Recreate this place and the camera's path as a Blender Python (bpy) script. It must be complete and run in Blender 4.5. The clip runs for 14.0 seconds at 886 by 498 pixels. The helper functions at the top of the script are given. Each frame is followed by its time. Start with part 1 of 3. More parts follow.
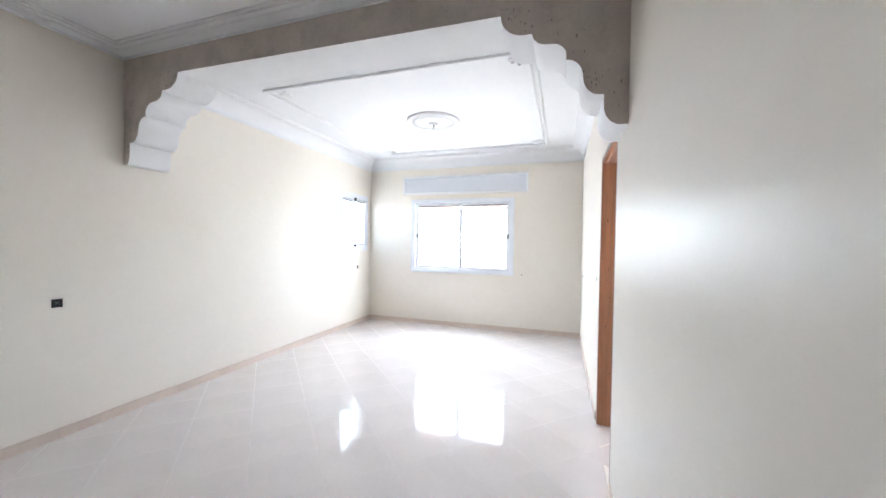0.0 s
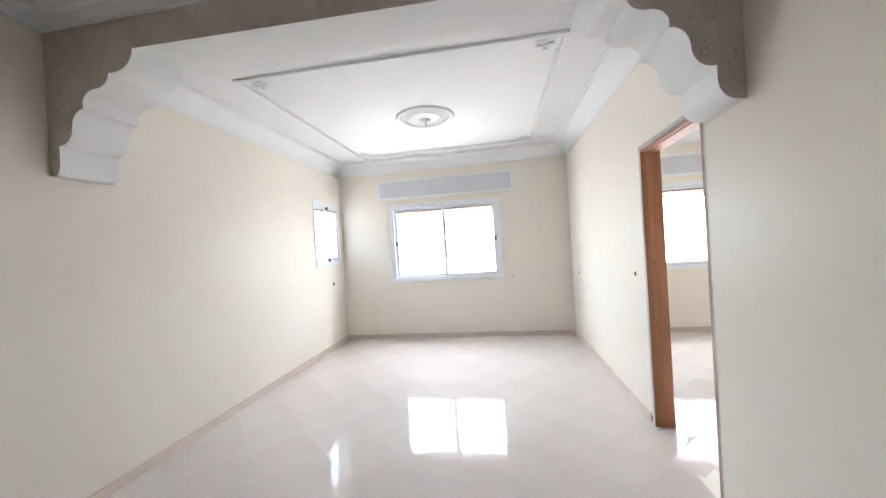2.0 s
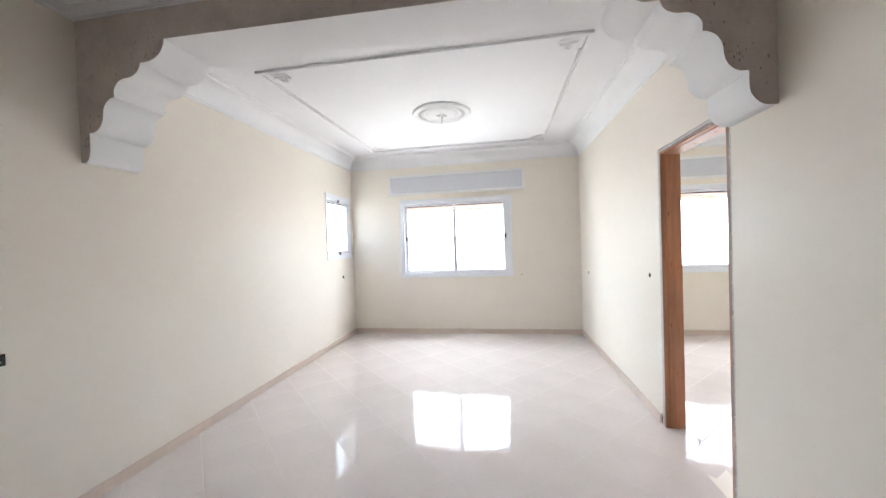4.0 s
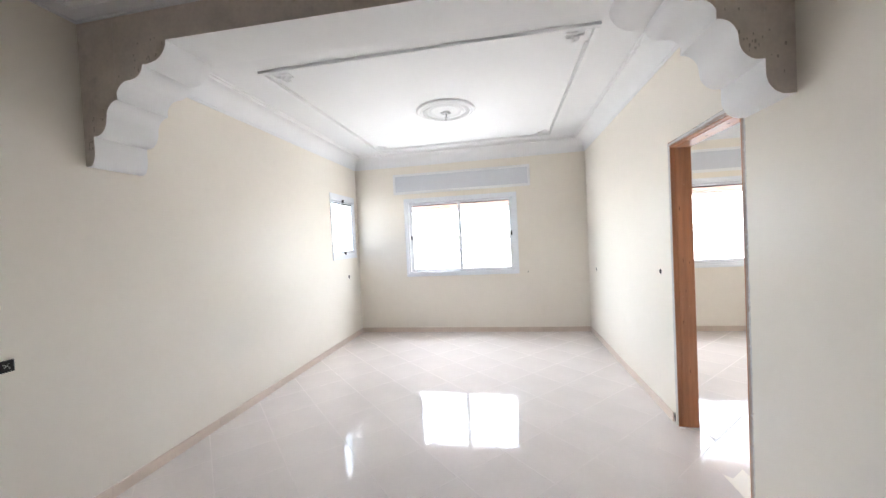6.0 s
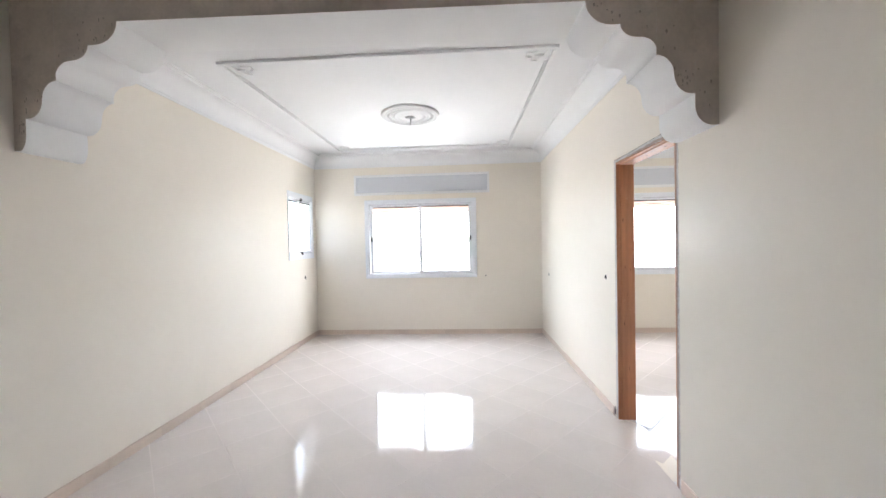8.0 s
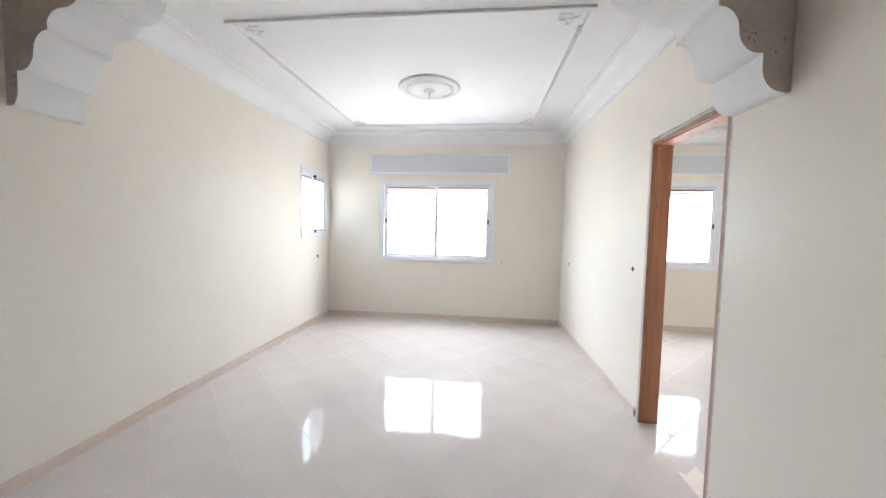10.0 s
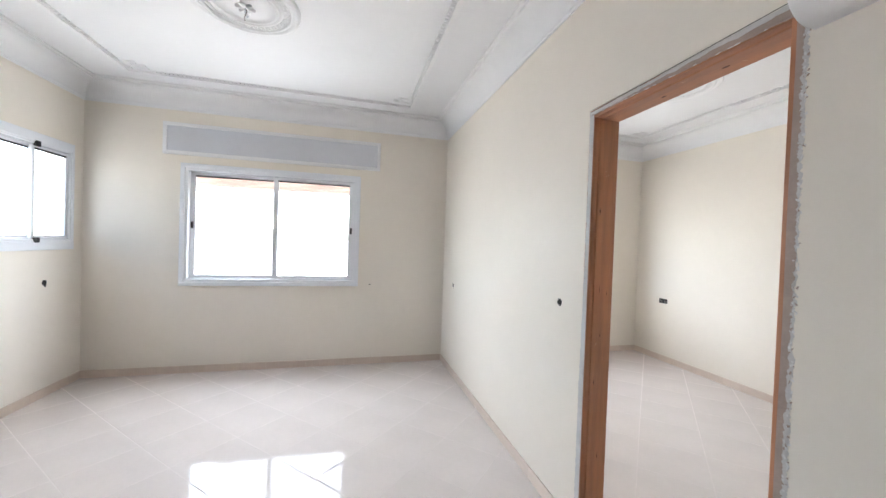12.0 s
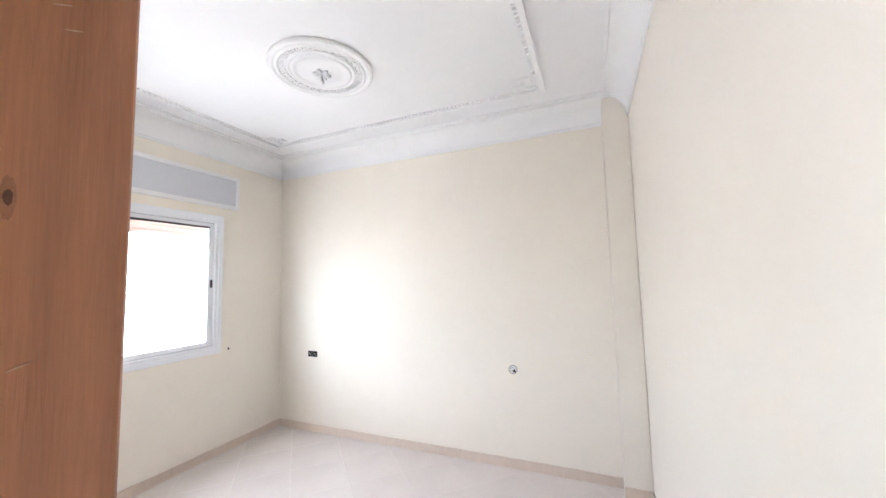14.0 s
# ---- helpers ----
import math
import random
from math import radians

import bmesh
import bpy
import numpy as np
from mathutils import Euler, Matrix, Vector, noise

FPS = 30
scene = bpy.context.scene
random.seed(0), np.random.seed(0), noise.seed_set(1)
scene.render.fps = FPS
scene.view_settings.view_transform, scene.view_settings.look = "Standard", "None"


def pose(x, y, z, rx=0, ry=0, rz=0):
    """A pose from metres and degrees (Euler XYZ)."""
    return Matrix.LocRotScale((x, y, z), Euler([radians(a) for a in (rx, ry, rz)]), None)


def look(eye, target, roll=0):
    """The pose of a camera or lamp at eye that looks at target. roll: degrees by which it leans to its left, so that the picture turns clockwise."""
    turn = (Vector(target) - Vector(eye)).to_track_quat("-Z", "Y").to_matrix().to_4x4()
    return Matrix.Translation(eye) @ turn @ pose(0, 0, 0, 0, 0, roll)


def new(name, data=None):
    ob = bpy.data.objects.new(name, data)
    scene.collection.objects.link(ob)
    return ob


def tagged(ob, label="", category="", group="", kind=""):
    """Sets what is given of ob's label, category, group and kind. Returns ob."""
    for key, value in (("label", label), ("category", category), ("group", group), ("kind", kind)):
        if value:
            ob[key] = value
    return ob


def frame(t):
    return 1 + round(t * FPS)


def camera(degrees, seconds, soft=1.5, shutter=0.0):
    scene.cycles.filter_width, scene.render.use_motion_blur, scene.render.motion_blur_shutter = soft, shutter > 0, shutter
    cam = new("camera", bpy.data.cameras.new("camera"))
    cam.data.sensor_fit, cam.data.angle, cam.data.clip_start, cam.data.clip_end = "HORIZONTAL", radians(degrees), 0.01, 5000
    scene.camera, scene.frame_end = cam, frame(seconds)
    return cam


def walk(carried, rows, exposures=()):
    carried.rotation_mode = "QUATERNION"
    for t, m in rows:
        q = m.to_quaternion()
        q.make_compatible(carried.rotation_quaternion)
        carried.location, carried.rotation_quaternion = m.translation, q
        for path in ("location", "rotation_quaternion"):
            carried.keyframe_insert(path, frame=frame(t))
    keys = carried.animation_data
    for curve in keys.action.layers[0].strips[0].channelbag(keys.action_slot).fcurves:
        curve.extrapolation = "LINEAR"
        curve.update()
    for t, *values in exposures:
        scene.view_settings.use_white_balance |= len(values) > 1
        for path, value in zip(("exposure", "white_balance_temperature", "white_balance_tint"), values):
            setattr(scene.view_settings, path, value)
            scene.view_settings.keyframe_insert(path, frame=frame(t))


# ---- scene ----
cam = camera(102.7, 14.0)
PATH = [
    (0, (0.362, 0.319, 1.426), (-0.272, 2.215, 1.388), 0.9),
    (0.5, (0.068, 0.326, 1.449), (-0.334, 2.284, 1.38), 0.2),
    (1, (-0.133, 0.352, 1.447), (-0.402, 2.332, 1.361), 0.5),
    (1.5, (-0.349, 0.476, 1.432), (-0.717, 2.441, 1.378), -2.0),
    (2, (-0.43, 0.51, 1.457), (-0.739, 2.486, 1.44), -3.6),
    (2.5, (-0.475, 0.481, 1.459), (-0.734, 2.464, 1.462), -3.4),
    (3, (-0.501, 0.459, 1.462), (-0.773, 2.441, 1.452), -2.4),
    (5.5, (-0.558, 0.495, 1.462), (-0.925, 2.461, 1.41), -2.7),
    (6, (-0.554, 0.498, 1.466), (-0.905, 2.467, 1.419), -2.8),
    (6.5, (-0.57, 0.488, 1.464), (-0.899, 2.46, 1.438), -2.3),
    (7, (-0.558, 0.478, 1.463), (-0.821, 2.461, 1.433), -1.9),
    (7.5, (-0.568, 0.458, 1.465), (-0.771, 2.448, 1.422), -1.6),
    (8, (-0.582, 0.429, 1.47), (-0.696, 2.426, 1.431), -1.2),
    (10.5, (-0.56, 0.798, 1.426), (-0.782, 2.781, 1.299), 1.5),
    (11, (-0.631, 1.109, 1.436), (-0.715, 3.105, 1.337), -0.2),
    (11.5, (-0.57, 1.504, 1.43), (-0.564, 3.504, 1.434), 0.9),
    (12, (-0.463, 1.881, 1.436), (0.044, 3.815, 1.403), 2.0),
    (12.5, (-0.247, 2.238, 1.457), (0.867, 3.897, 1.372), -0.9),
    (13, (0.051, 2.511, 1.459), (1.461, 3.929, 1.443), -0.3),
    (13.5, (0.302, 2.713, 1.481), (1.989, 3.787, 1.534), 1.3),
    (14, (0.567, 2.889, 1.537), (2.407, 3.655, 1.7), -1.4),
]
walk(cam, [(t, look(eye, target, roll)) for t, eye, target, roll in PATH],
     exposures=[(0.0, 2.82, 5850, 10), (0.6, 2.49, 6100, 12), (1.5, 2.43, 6190, 11), (3.0, 2.41, 6230, 11), (8.0, 2.44, 6230, 11), (11.0, 2.24, 6140, 10), (12.2, 2.04, 6200, 11), (13.0, 2.36, 6030, 11), (13.6, 2.38, 6030, 12), (14.0, 2.38, 6020, 13)])

# ---- world, sun, window light ----
world = bpy.data.worlds.new("sky")
world.use_nodes = True
scene.world = world
wn = world.node_tree
sky = wn.nodes.new("ShaderNodeTexSky")
sky.sky_type = 'NISHITA'
sky.sun_disc = False
sky.sun_elevation = radians(62)
sky.sun_rotation = radians(180)
wn.nodes["Background"].inputs[1].default_value = 0.15
wn.links.new(sky.outputs[0], wn.nodes["Background"].inputs[0])

sun_data = bpy.data.lights.new("sun", 'SUN')
sun_data.energy, sun_data.angle, sun_data.color = 5.0, radians(0.6), (1.0, 0.95, 0.88)
sun = new("sun", sun_data)
sun.matrix_world = look((0, -10, 20), (0, 0.6, 0))


def outdoor_lamp(name, eye, target, w, h, watts, colour):
    """An added lamp outside one window that stands in for sky or ground light."""
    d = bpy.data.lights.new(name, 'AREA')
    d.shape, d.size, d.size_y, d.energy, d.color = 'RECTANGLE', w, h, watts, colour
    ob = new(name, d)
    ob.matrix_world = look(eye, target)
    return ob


DAY = (0.95, 0.965, 1.0)
COOL = (0.86, 0.93, 1.0)
BOUNCE_FILL = (1.0, 0.97, 0.94)
outdoor_lamp("daylight_north", (-1.26, 8.0, 3.5), (-1.26, 5.9, 1.7), 5.6, 5.0, 188, DAY)
outdoor_lamp("daylight_second", (3.7, 8.0, 3.5), (1.94, 5.9, 1.7), 4.4, 5.0, 120, DAY)
outdoor_lamp("daylight_side", (-4.7, 6.9, 3.1), (-2.97, 5.55, 1.75), 6.4, 4.2, 122, COOL)
# added fill lamps that imitate bounce off the sunlit ground below the windows
outdoor_lamp("bounce_fill_north", (-1.26, 7.3, 0.55), (-1.26, 6.0, 1.7), 3.4, 1.8, 15, BOUNCE_FILL)
outdoor_lamp("bounce_fill_second", (1.94, 7.3, 0.55), (1.94, 6.0, 1.7), 3.0, 1.8, 9, BOUNCE_FILL)


# ---- materials ----
def material(name, colour, rough=0.5, metal=0.0, vary=0.05, scale=3.0, bump=0.0, bump_scale=60.0, stretch=(1, 1, 1), spec=0.5, random_tone=0.0, stain=0.0, stain_colour=(0.3, 0.27, 0.24), rough_vary=0.0):
    m = bpy.data.materials.new(name)
    m.use_nodes = True
    nt = m.node_tree
    b = nt.nodes["Principled BSDF"]
    b.inputs["Roughness"].default_value = rough
    b.inputs["Metallic"].default_value = metal
    b.inputs["Specular IOR Level"].default_value = spec
    tc = nt.nodes.new("ShaderNodeTexCoord")
    mp = nt.nodes.new("ShaderNodeMapping")
    mp.inputs["Scale"].default_value = stretch
    nt.links.new(tc.outputs["Object"], mp.inputs["Vector"])
    big = nt.nodes.new("ShaderNodeTexNoise")
    big.inputs["Scale"].default_value = scale
    big.inputs["Detail"].default_value = 6
    nt.links.new(mp.outputs[0], big.inputs["Vector"])
    fine = nt.nodes.new("ShaderNodeTexNoise")
    fine.inputs["Scale"].default_value = scale * 11
    fine.inputs["Detail"].default_value = 4
    nt.links.new(mp.outputs[0], fine.inputs["Vector"])
    mixv = nt.nodes.new("ShaderNodeMath")
    mixv.operation = 'MULTIPLY_ADD'
    mixv.inputs[1].default_value = 0.35
    nt.links.new(fine.outputs["Fac"], mixv.inputs[0])
    nt.links.new(big.outputs["Fac"], mixv.inputs[2])
    ramp = nt.nodes.new("ShaderNodeValToRGB")
    ramp.color_ramp.elements[0].position = 0.45
    ramp.color_ramp.elements[1].position = 0.95
    ramp.color_ramp.elements[0].color = (*[max(0, c * (1 - vary)) for c in colour], 1)
    ramp.color_ramp.elements[1].color = (*[min(1, c * (1 + vary)) for c in colour], 1)
    nt.links.new(mixv.outputs[0], ramp.inputs[0])
    out = ramp.outputs[0]
    if stain:
        sn = nt.nodes.new("ShaderNodeTexNoise")
        sn.inputs["Scale"].default_value = scale * 1.7
        sn.inputs["Detail"].default_value = 8
        sn.inputs["Roughness"].default_value = 0.7
        nt.links.new(tc.outputs["Object"], sn.inputs["Vector"])
        sr = nt.nodes.new("ShaderNodeValToRGB")
        sr.color_ramp.elements[0].position, sr.color_ramp.elements[1].position = 0.56, 0.72
        sr.color_ramp.elements[0].color = (0, 0, 0, 1)
        sr.color_ramp.elements[1].color = (stain, stain, stain, 1)
        nt.links.new(sn.outputs["Fac"], sr.inputs[0])
        mx = nt.nodes.new("ShaderNodeMix")
        mx.data_type = 'RGBA'
        nt.links.new(sr.outputs[0], mx.inputs[0])
        nt.links.new(out, mx.inputs[6])
        mx.inputs[7].default_value = (*stain_colour, 1)
        out = mx.outputs[2]
    if random_tone:
        oi = nt.nodes.new("ShaderNodeObjectInfo")
        hs = nt.nodes.new("ShaderNodeHueSaturation")
        ma = nt.nodes.new("ShaderNodeMapRange")
        ma.inputs[3].default_value, ma.inputs[4].default_value = 1 - random_tone, 1 + random_tone
        nt.links.new(oi.outputs["Random"], ma.inputs[0])
        nt.links.new(ma.outputs[0], hs.inputs["Value"])
        nt.links.new(out, hs.inputs["Color"])
        out = hs.outputs[0]
    nt.links.new(out, b.inputs["Base Color"])
    if rough_vary:
        mr = nt.nodes.new("ShaderNodeMapRange")
        mr.inputs[1].default_value, mr.inputs[2].default_value = 0.3, 0.7
        mr.inputs[3].default_value, mr.inputs[4].default_value = rough - rough_vary, rough + rough_vary
        nt.links.new(big.outputs["Fac"], mr.inputs[0])
        nt.links.new(mr.outputs[0], b.inputs["Roughness"])
    if bump:
        bn = nt.nodes.new("ShaderNodeTexNoise")
        bn.inputs["Scale"].default_value = bump_scale
        bn.inputs["Detail"].default_value = 3
        nt.links.new(mp.outputs[0], bn.inputs["Vector"])
        bp = nt.nodes.new("ShaderNodeBump")
        bp.inputs["Strength"].default_value = bump
        bp.inputs["Distance"].default_value = 0.002
        nt.links.new(bn.outputs["Fac"], bp.inputs["Height"])
        nt.links.new(bp.outputs[0], b.inputs["Normal"])
    return m


def glass_material():
    m = bpy.data.materials.new("window_glass")
    m.use_nodes = True
    b = m.node_tree.nodes["Principled BSDF"]
    b.inputs["Base Color"].default_value = (0.98, 1.0, 0.99, 1)
    b.inputs["Roughness"].default_value = 0.0
    b.inputs["Transmission Weight"].default_value = 1.0
    b.inputs["IOR"].default_value = 1.02
    return m


PAINT = material("cream_satin_paint", (0.885, 0.827, 0.735), 0.36, vary=0.02, scale=1.2, bump=0.12, bump_scale=22, spec=0.10, rough_vary=0.05)
WHITE = material("white_ceiling_paint", (0.86, 0.855, 0.855), 0.7, vary=0.015, scale=1.5, bump=0.1, bump_scale=30, spec=0.1)
GYPSUM = material("white_gypsum", (0.88, 0.875, 0.87), 0.7, vary=0.015, scale=6, bump=0.06, bump_scale=80, spec=0.12)
RAW = material("raw_grey_plaster", (0.745, 0.655, 0.585), 0.8, vary=0.14, scale=5, bump=0.6, bump_scale=30, stain=0.6, stain_colour=(0.50, 0.44, 0.39))
PIT = material("dark_plaster_pit", (0.46, 0.39, 0.34), 0.9, vary=0.3, scale=30)
SMEAR = material("dry_mortar", (0.44, 0.345, 0.29), 0.85, vary=0.15, scale=9, bump=0.5, bump_scale=90)
GREYFILL = material("grey_filler", (0.66, 0.64, 0.62), 0.85, vary=0.1, scale=9, bump=0.4, bump_scale=90)
FILLER = material("white_filler", (0.80, 0.79, 0.78), 0.8, vary=0.08, scale=14, bump=0.6, bump_scale=120)
TILE = material("polished_beige_tile", (0.755, 0.69, 0.652), 0.06, vary=0.04, scale=2.6, bump=0.5, bump_scale=8.0, spec=0.5, random_tone=0.006, rough_vary=0.012)
GROUT = material("pale_grout", (0.695, 0.63, 0.595), 0.5, vary=0.06, scale=10)
SKIRT = material("beige_skirting_tile", (0.72, 0.60, 0.505), 0.3, vary=0.06, scale=3, random_tone=0.03)
PINE_UP = material("stained_pine_upright", (0.475, 0.21, 0.107), 0.45, vary=0.22, scale=3.0, bump=0.2, bump_scale=40, stretch=(9, 9, 0.5), rough_vary=0.06)
PINE_ALONG = material("stained_pine_across", (0.475, 0.21, 0.107), 0.45, vary=0.22, scale=3.0, bump=0.2, bump_scale=40, stretch=(9, 0.5, 9), rough_vary=0.06)
KNOT_EDGE = material("pine_knot_edge", (0.41, 0.18, 0.09), 0.5, vary=0.25, scale=40)
KNOT = material("pine_knot", (0.13, 0.05, 0.025), 0.5, vary=0.3, scale=40)
SCRATCH = material("bare_wood_scratch", (0.62, 0.42, 0.28), 0.7, vary=0.1, scale=30)
ALU = material("white_lacquered_aluminium", (0.86, 0.875, 0.90), 0.5, vary=0.01, scale=3, spec=0.3)
ALU_GREY = material("grey_aluminium_track", (0.58, 0.60, 0.63), 0.35, vary=0.05, scale=8)
PANEL = material("pale_grey_panel", (0.68, 0.69, 0.72), 0.5, vary=0.03, scale=2)
BLACK = material("black_plastic", (0.02, 0.02, 0.022), 0.5, vary=0.2, scale=30)
HOLE = material("dark_raw_hole", (0.035, 0.03, 0.028), 0.9, vary=0.3, scale=40)
COPPER = material("wire_insulation", (0.35, 0.33, 0.30), 0.5, vary=0.2, scale=60)
PEACH = material("peach_shutter_plastic", (0.84, 0.66, 0.57), 0.5, vary=0.04, scale=3)
PEACH.node_tree.nodes["Principled BSDF"].inputs["Transmission Weight"].default_value = 0.3
PEACH.node_tree.nodes["Principled BSDF"].inputs["Roughness"].default_value = 0.9
GROUND = material("pale_dry_ground", (0.66, 0.64, 0.61), 0.9, vary=0.15, scale=0.6, bump=0.4, bump_scale=8)
GLASS = glass_material()

# ---- plan, in metres ----
XL, XR = -2.973, 0.652            # side walls of the long room
YF = 6.078                        # window wall
YA, YB = 2.207, 2.52              # front and back of the arch beam
YN = -5.2                         # assumed wall behind the walker, never in view; distance set by its bounce light
X2, X3 = 0.79, 3.527              # the second room
Y2 = 2.58
H = 2.89
DY0, DY1, DZ = 2.55, 3.39, 2.105  # rough door opening
SK = 0.075


# ---- mesh helpers ----
def link(name, bm, mat, parent=None, smooth=False):
    me = bpy.data.meshes.new(name)
    bm.to_mesh(me)
    bm.free()
    me.materials.append(mat)
    if smooth:
        me.polygons.foreach_set("use_smooth", [True] * len(me.polygons))
    ob = new(name, me)
    if parent is not None:
        ob.parent = parent
    return ob


def part(name, bm, mat, parent, label="", smooth=False):
    return tagged(link(name, bm, mat, parent, smooth), label)


def empty(name, at, label, category, group="", kind=""):
    ob = new(name)
    ob.location = at
    ob.empty_display_size = 0.05
    return tagged(ob, label, category, group, kind)


def box(x0, x1, y0, y1, z0, z1, bevel=0.0, bm=None, segs=1):
    own = bm is None
    b = bmesh.new() if own else bm
    vs = [b.verts.new(p) for p in ((x0, y0, z0), (x1, y0, z0), (x1, y1, z0), (x0, y1, z0), (x0, y0, z1), (x1, y0, z1), (x1, y1, z1), (x0, y1, z1))]
    for f in ((3, 2, 1, 0), (4, 5, 6, 7), (0, 1, 5, 4), (1, 2, 6, 5), (2, 3, 7, 6), (3, 0, 4, 7)):
        b.faces.new([vs[i] for i in f])
    if bevel and own:
        bmesh.ops.bevel(b, geom=b.edges[:], offset=bevel, segments=segs, affect='EDGES')
    return b


def grid_wall(us, zs, depth, holes, place):
    """A wall of real thickness, cut on the lines us and zs, open where the cell (i, j) is in holes. place(u, d, z) gives the point."""
    b = bmesh.new()
    made = {}

    def v(i, d, j):
        key = (i, d, j)
        if key not in made:
            made[key] = b.verts.new(place(us[i], depth * d, zs[j]))
        return made[key]

    full = {(i, j) for i in range(len(us) - 1) for j in range(len(zs) - 1)} - set(holes)
    for i, j in full:
        b.faces.new((v(i, 0, j), v(i + 1, 0, j), v(i + 1, 0, j + 1), v(i, 0, j + 1)))
        b.faces.new((v(i, 1, j), v(i, 1, j + 1), v(i + 1, 1, j + 1), v(i + 1, 1, j)))
        for (di, dj), (a, c) in {(-1, 0): ((i, j), (i, j + 1)), (1, 0): ((i + 1, j), (i + 1, j + 1)), (0, -1): ((i, j), (i + 1, j)), (0, 1): ((i, j + 1), (i + 1, j + 1))}.items():
            if (i + di, j + dj) not in full:
                b.faces.new((v(a[0], 0, a[1]), v(c[0], 0, c[1]), v(c[0], 1, c[1]), v(a[0], 1, a[1])))
    bmesh.ops.recalc_face_normals(b, faces=b.faces[:])
    return b


def structure(name, bm, mat, label, category, smooth=False):
    return tagged(link(name, bm, mat, None, smooth), label, category, "", "structure")


# ---- ground and shell ----
structure("ground", box(-2500, 2500, -2500, 2500, -0.6, -0.3), GROUND, "pale dry ground outside the house", "ground")

WIN_Z0, WIN_Z1 = 0.925, 2.145     # rough window openings
W1 = (-2.125, -0.399)
W2 = (1.092, 2.818)
LWY, LWZ = (5.17, 5.94), (1.30, 2.18)

structure("wall_north", grid_wall([XL - 0.2, W1[0], W1[1], XR + 0.06, W2[0], W2[1], X3 + 0.2], [-0.3, WIN_Z0, WIN_Z1, H + 0.2], 0.2, {(1, 1), (4, 1)},
                                  lambda u, d, z: (u, YF + d, z)), PAINT, "cream satin painted wall with two sliding windows", "wall")
structure("wall_west", grid_wall([YN, LWY[0], LWY[1], YF], [-0.3, LWZ[0], LWZ[1], H + 0.2], 0.2, {(1, 1)},
                                 lambda u, d, z: (XL - d, u, z)), PAINT, "cream satin painted wall with a small window", "wall")
structure("wall_partition", grid_wall([YN, DY0, DY1, YF], [-0.3, 0.0, DZ, H + 0.2], X2 - XR, {(1, 1)},
                                      lambda u, d, z: (XR + d, u, z)), PAINT, "cream satin painted wall with a doorway", "wall")
# unseen closing wall, added to return bounce light from behind the walker
structure("wall_south_unseen", box(XL - 0.2, XR + 0.14, YN - 0.2, YN, -0.3, H + 0.2), PAINT, "plain cream wall added unseen behind the walker to close the room", "wall")
structure("wall_east", box(X3, X3 + 0.2, Y2 - 0.15, YF, -0.3, H + 0.2), PAINT, "cream painted wall of the second room", "wall")
structure("wall_second_south", box(X2, X3, Y2 - 0.15, Y2, -0.3, H + 0.2), PAINT, "cream painted wall beside the doorway", "wall")
structure("pillar", box(X3 - 0.118, X3 - 0.001, Y2 + 0.001, 2.755, 0.0, H - 0.001, 0.006, segs=2), PAINT, "cream painted corner pillar of the second room", "pillar")
structure("ceiling", box(XL, XR, YN, YF, H, H + 0.18), WHITE, "white painted ceiling of the long room", "ceiling")
structure("ceiling_second", box(X2, X3, Y2, YF, H, H + 0.18), WHITE, "white painted ceiling of the second room", "ceiling")


# ---- arch beam with scalloped corbels ----
def quarter(cx, cz, r_u, r_z, a0, a1, n=7):
    return [(cx + r_u * math.cos(radians(a0 + (a1 - a0) * k / n)), cz + r_z * math.sin(radians(a0 + (a1 - a0) * k / n))) for k in range(n + 1)]


CUSPS_W = ((0.070, 2.175), (0.248, 2.368), (0.438, 2.545), (0.603, 2.660))
CUSPS_E = ((0.110, 2.158), (0.283, 2.348), (0.456, 2.505), (0.620, 2.624))


def corbel_line(cusps):
    """Distance from the wall and height, from the corbel's foot up to the soffit."""
    (u1, z1), (u2, z2), (u3, z3), (u4, z4) = cusps
    pts = [(0.0, 2.005)]
    pts += quarter(0.03, 2.005 + 0.095, u1 - 0.03, 0.095, -90, 0)          # rounded foot
    pts += [(u1 - 0.001, z1)]
    m = ((u1 + u2) / 2 + 0.01, (z1 + z2) / 2)
    pts += quarter(u1 + 0.015, m[1], m[0] - u1 - 0.015, m[1] - z1, -90, 0)[1:]   # lobe
    pts += quarter(u2 + 0.005, m[1], u2 + 0.005 - m[0], z2 - m[1], 180, 90)[1:]  # hollow
    m = ((u2 + u3) / 2 - 0.01, (z2 + z3) / 2 + 0.012)
    pts += quarter(m[0], z2 + 0.01, m[0] - u2, m[1] - z2 - 0.01, 180, 90)[1:]      # hollow
    pts += quarter(m[0] + 0.012, z3, u3 - m[0] - 0.012, z3 - m[1], -90, 0)[1:]       # lobe
    pts += quarter(u3 + 0.04, z4, u4 - u3 - 0.04, z4 - z3, -90, 0)                 # last lobe
    return pts


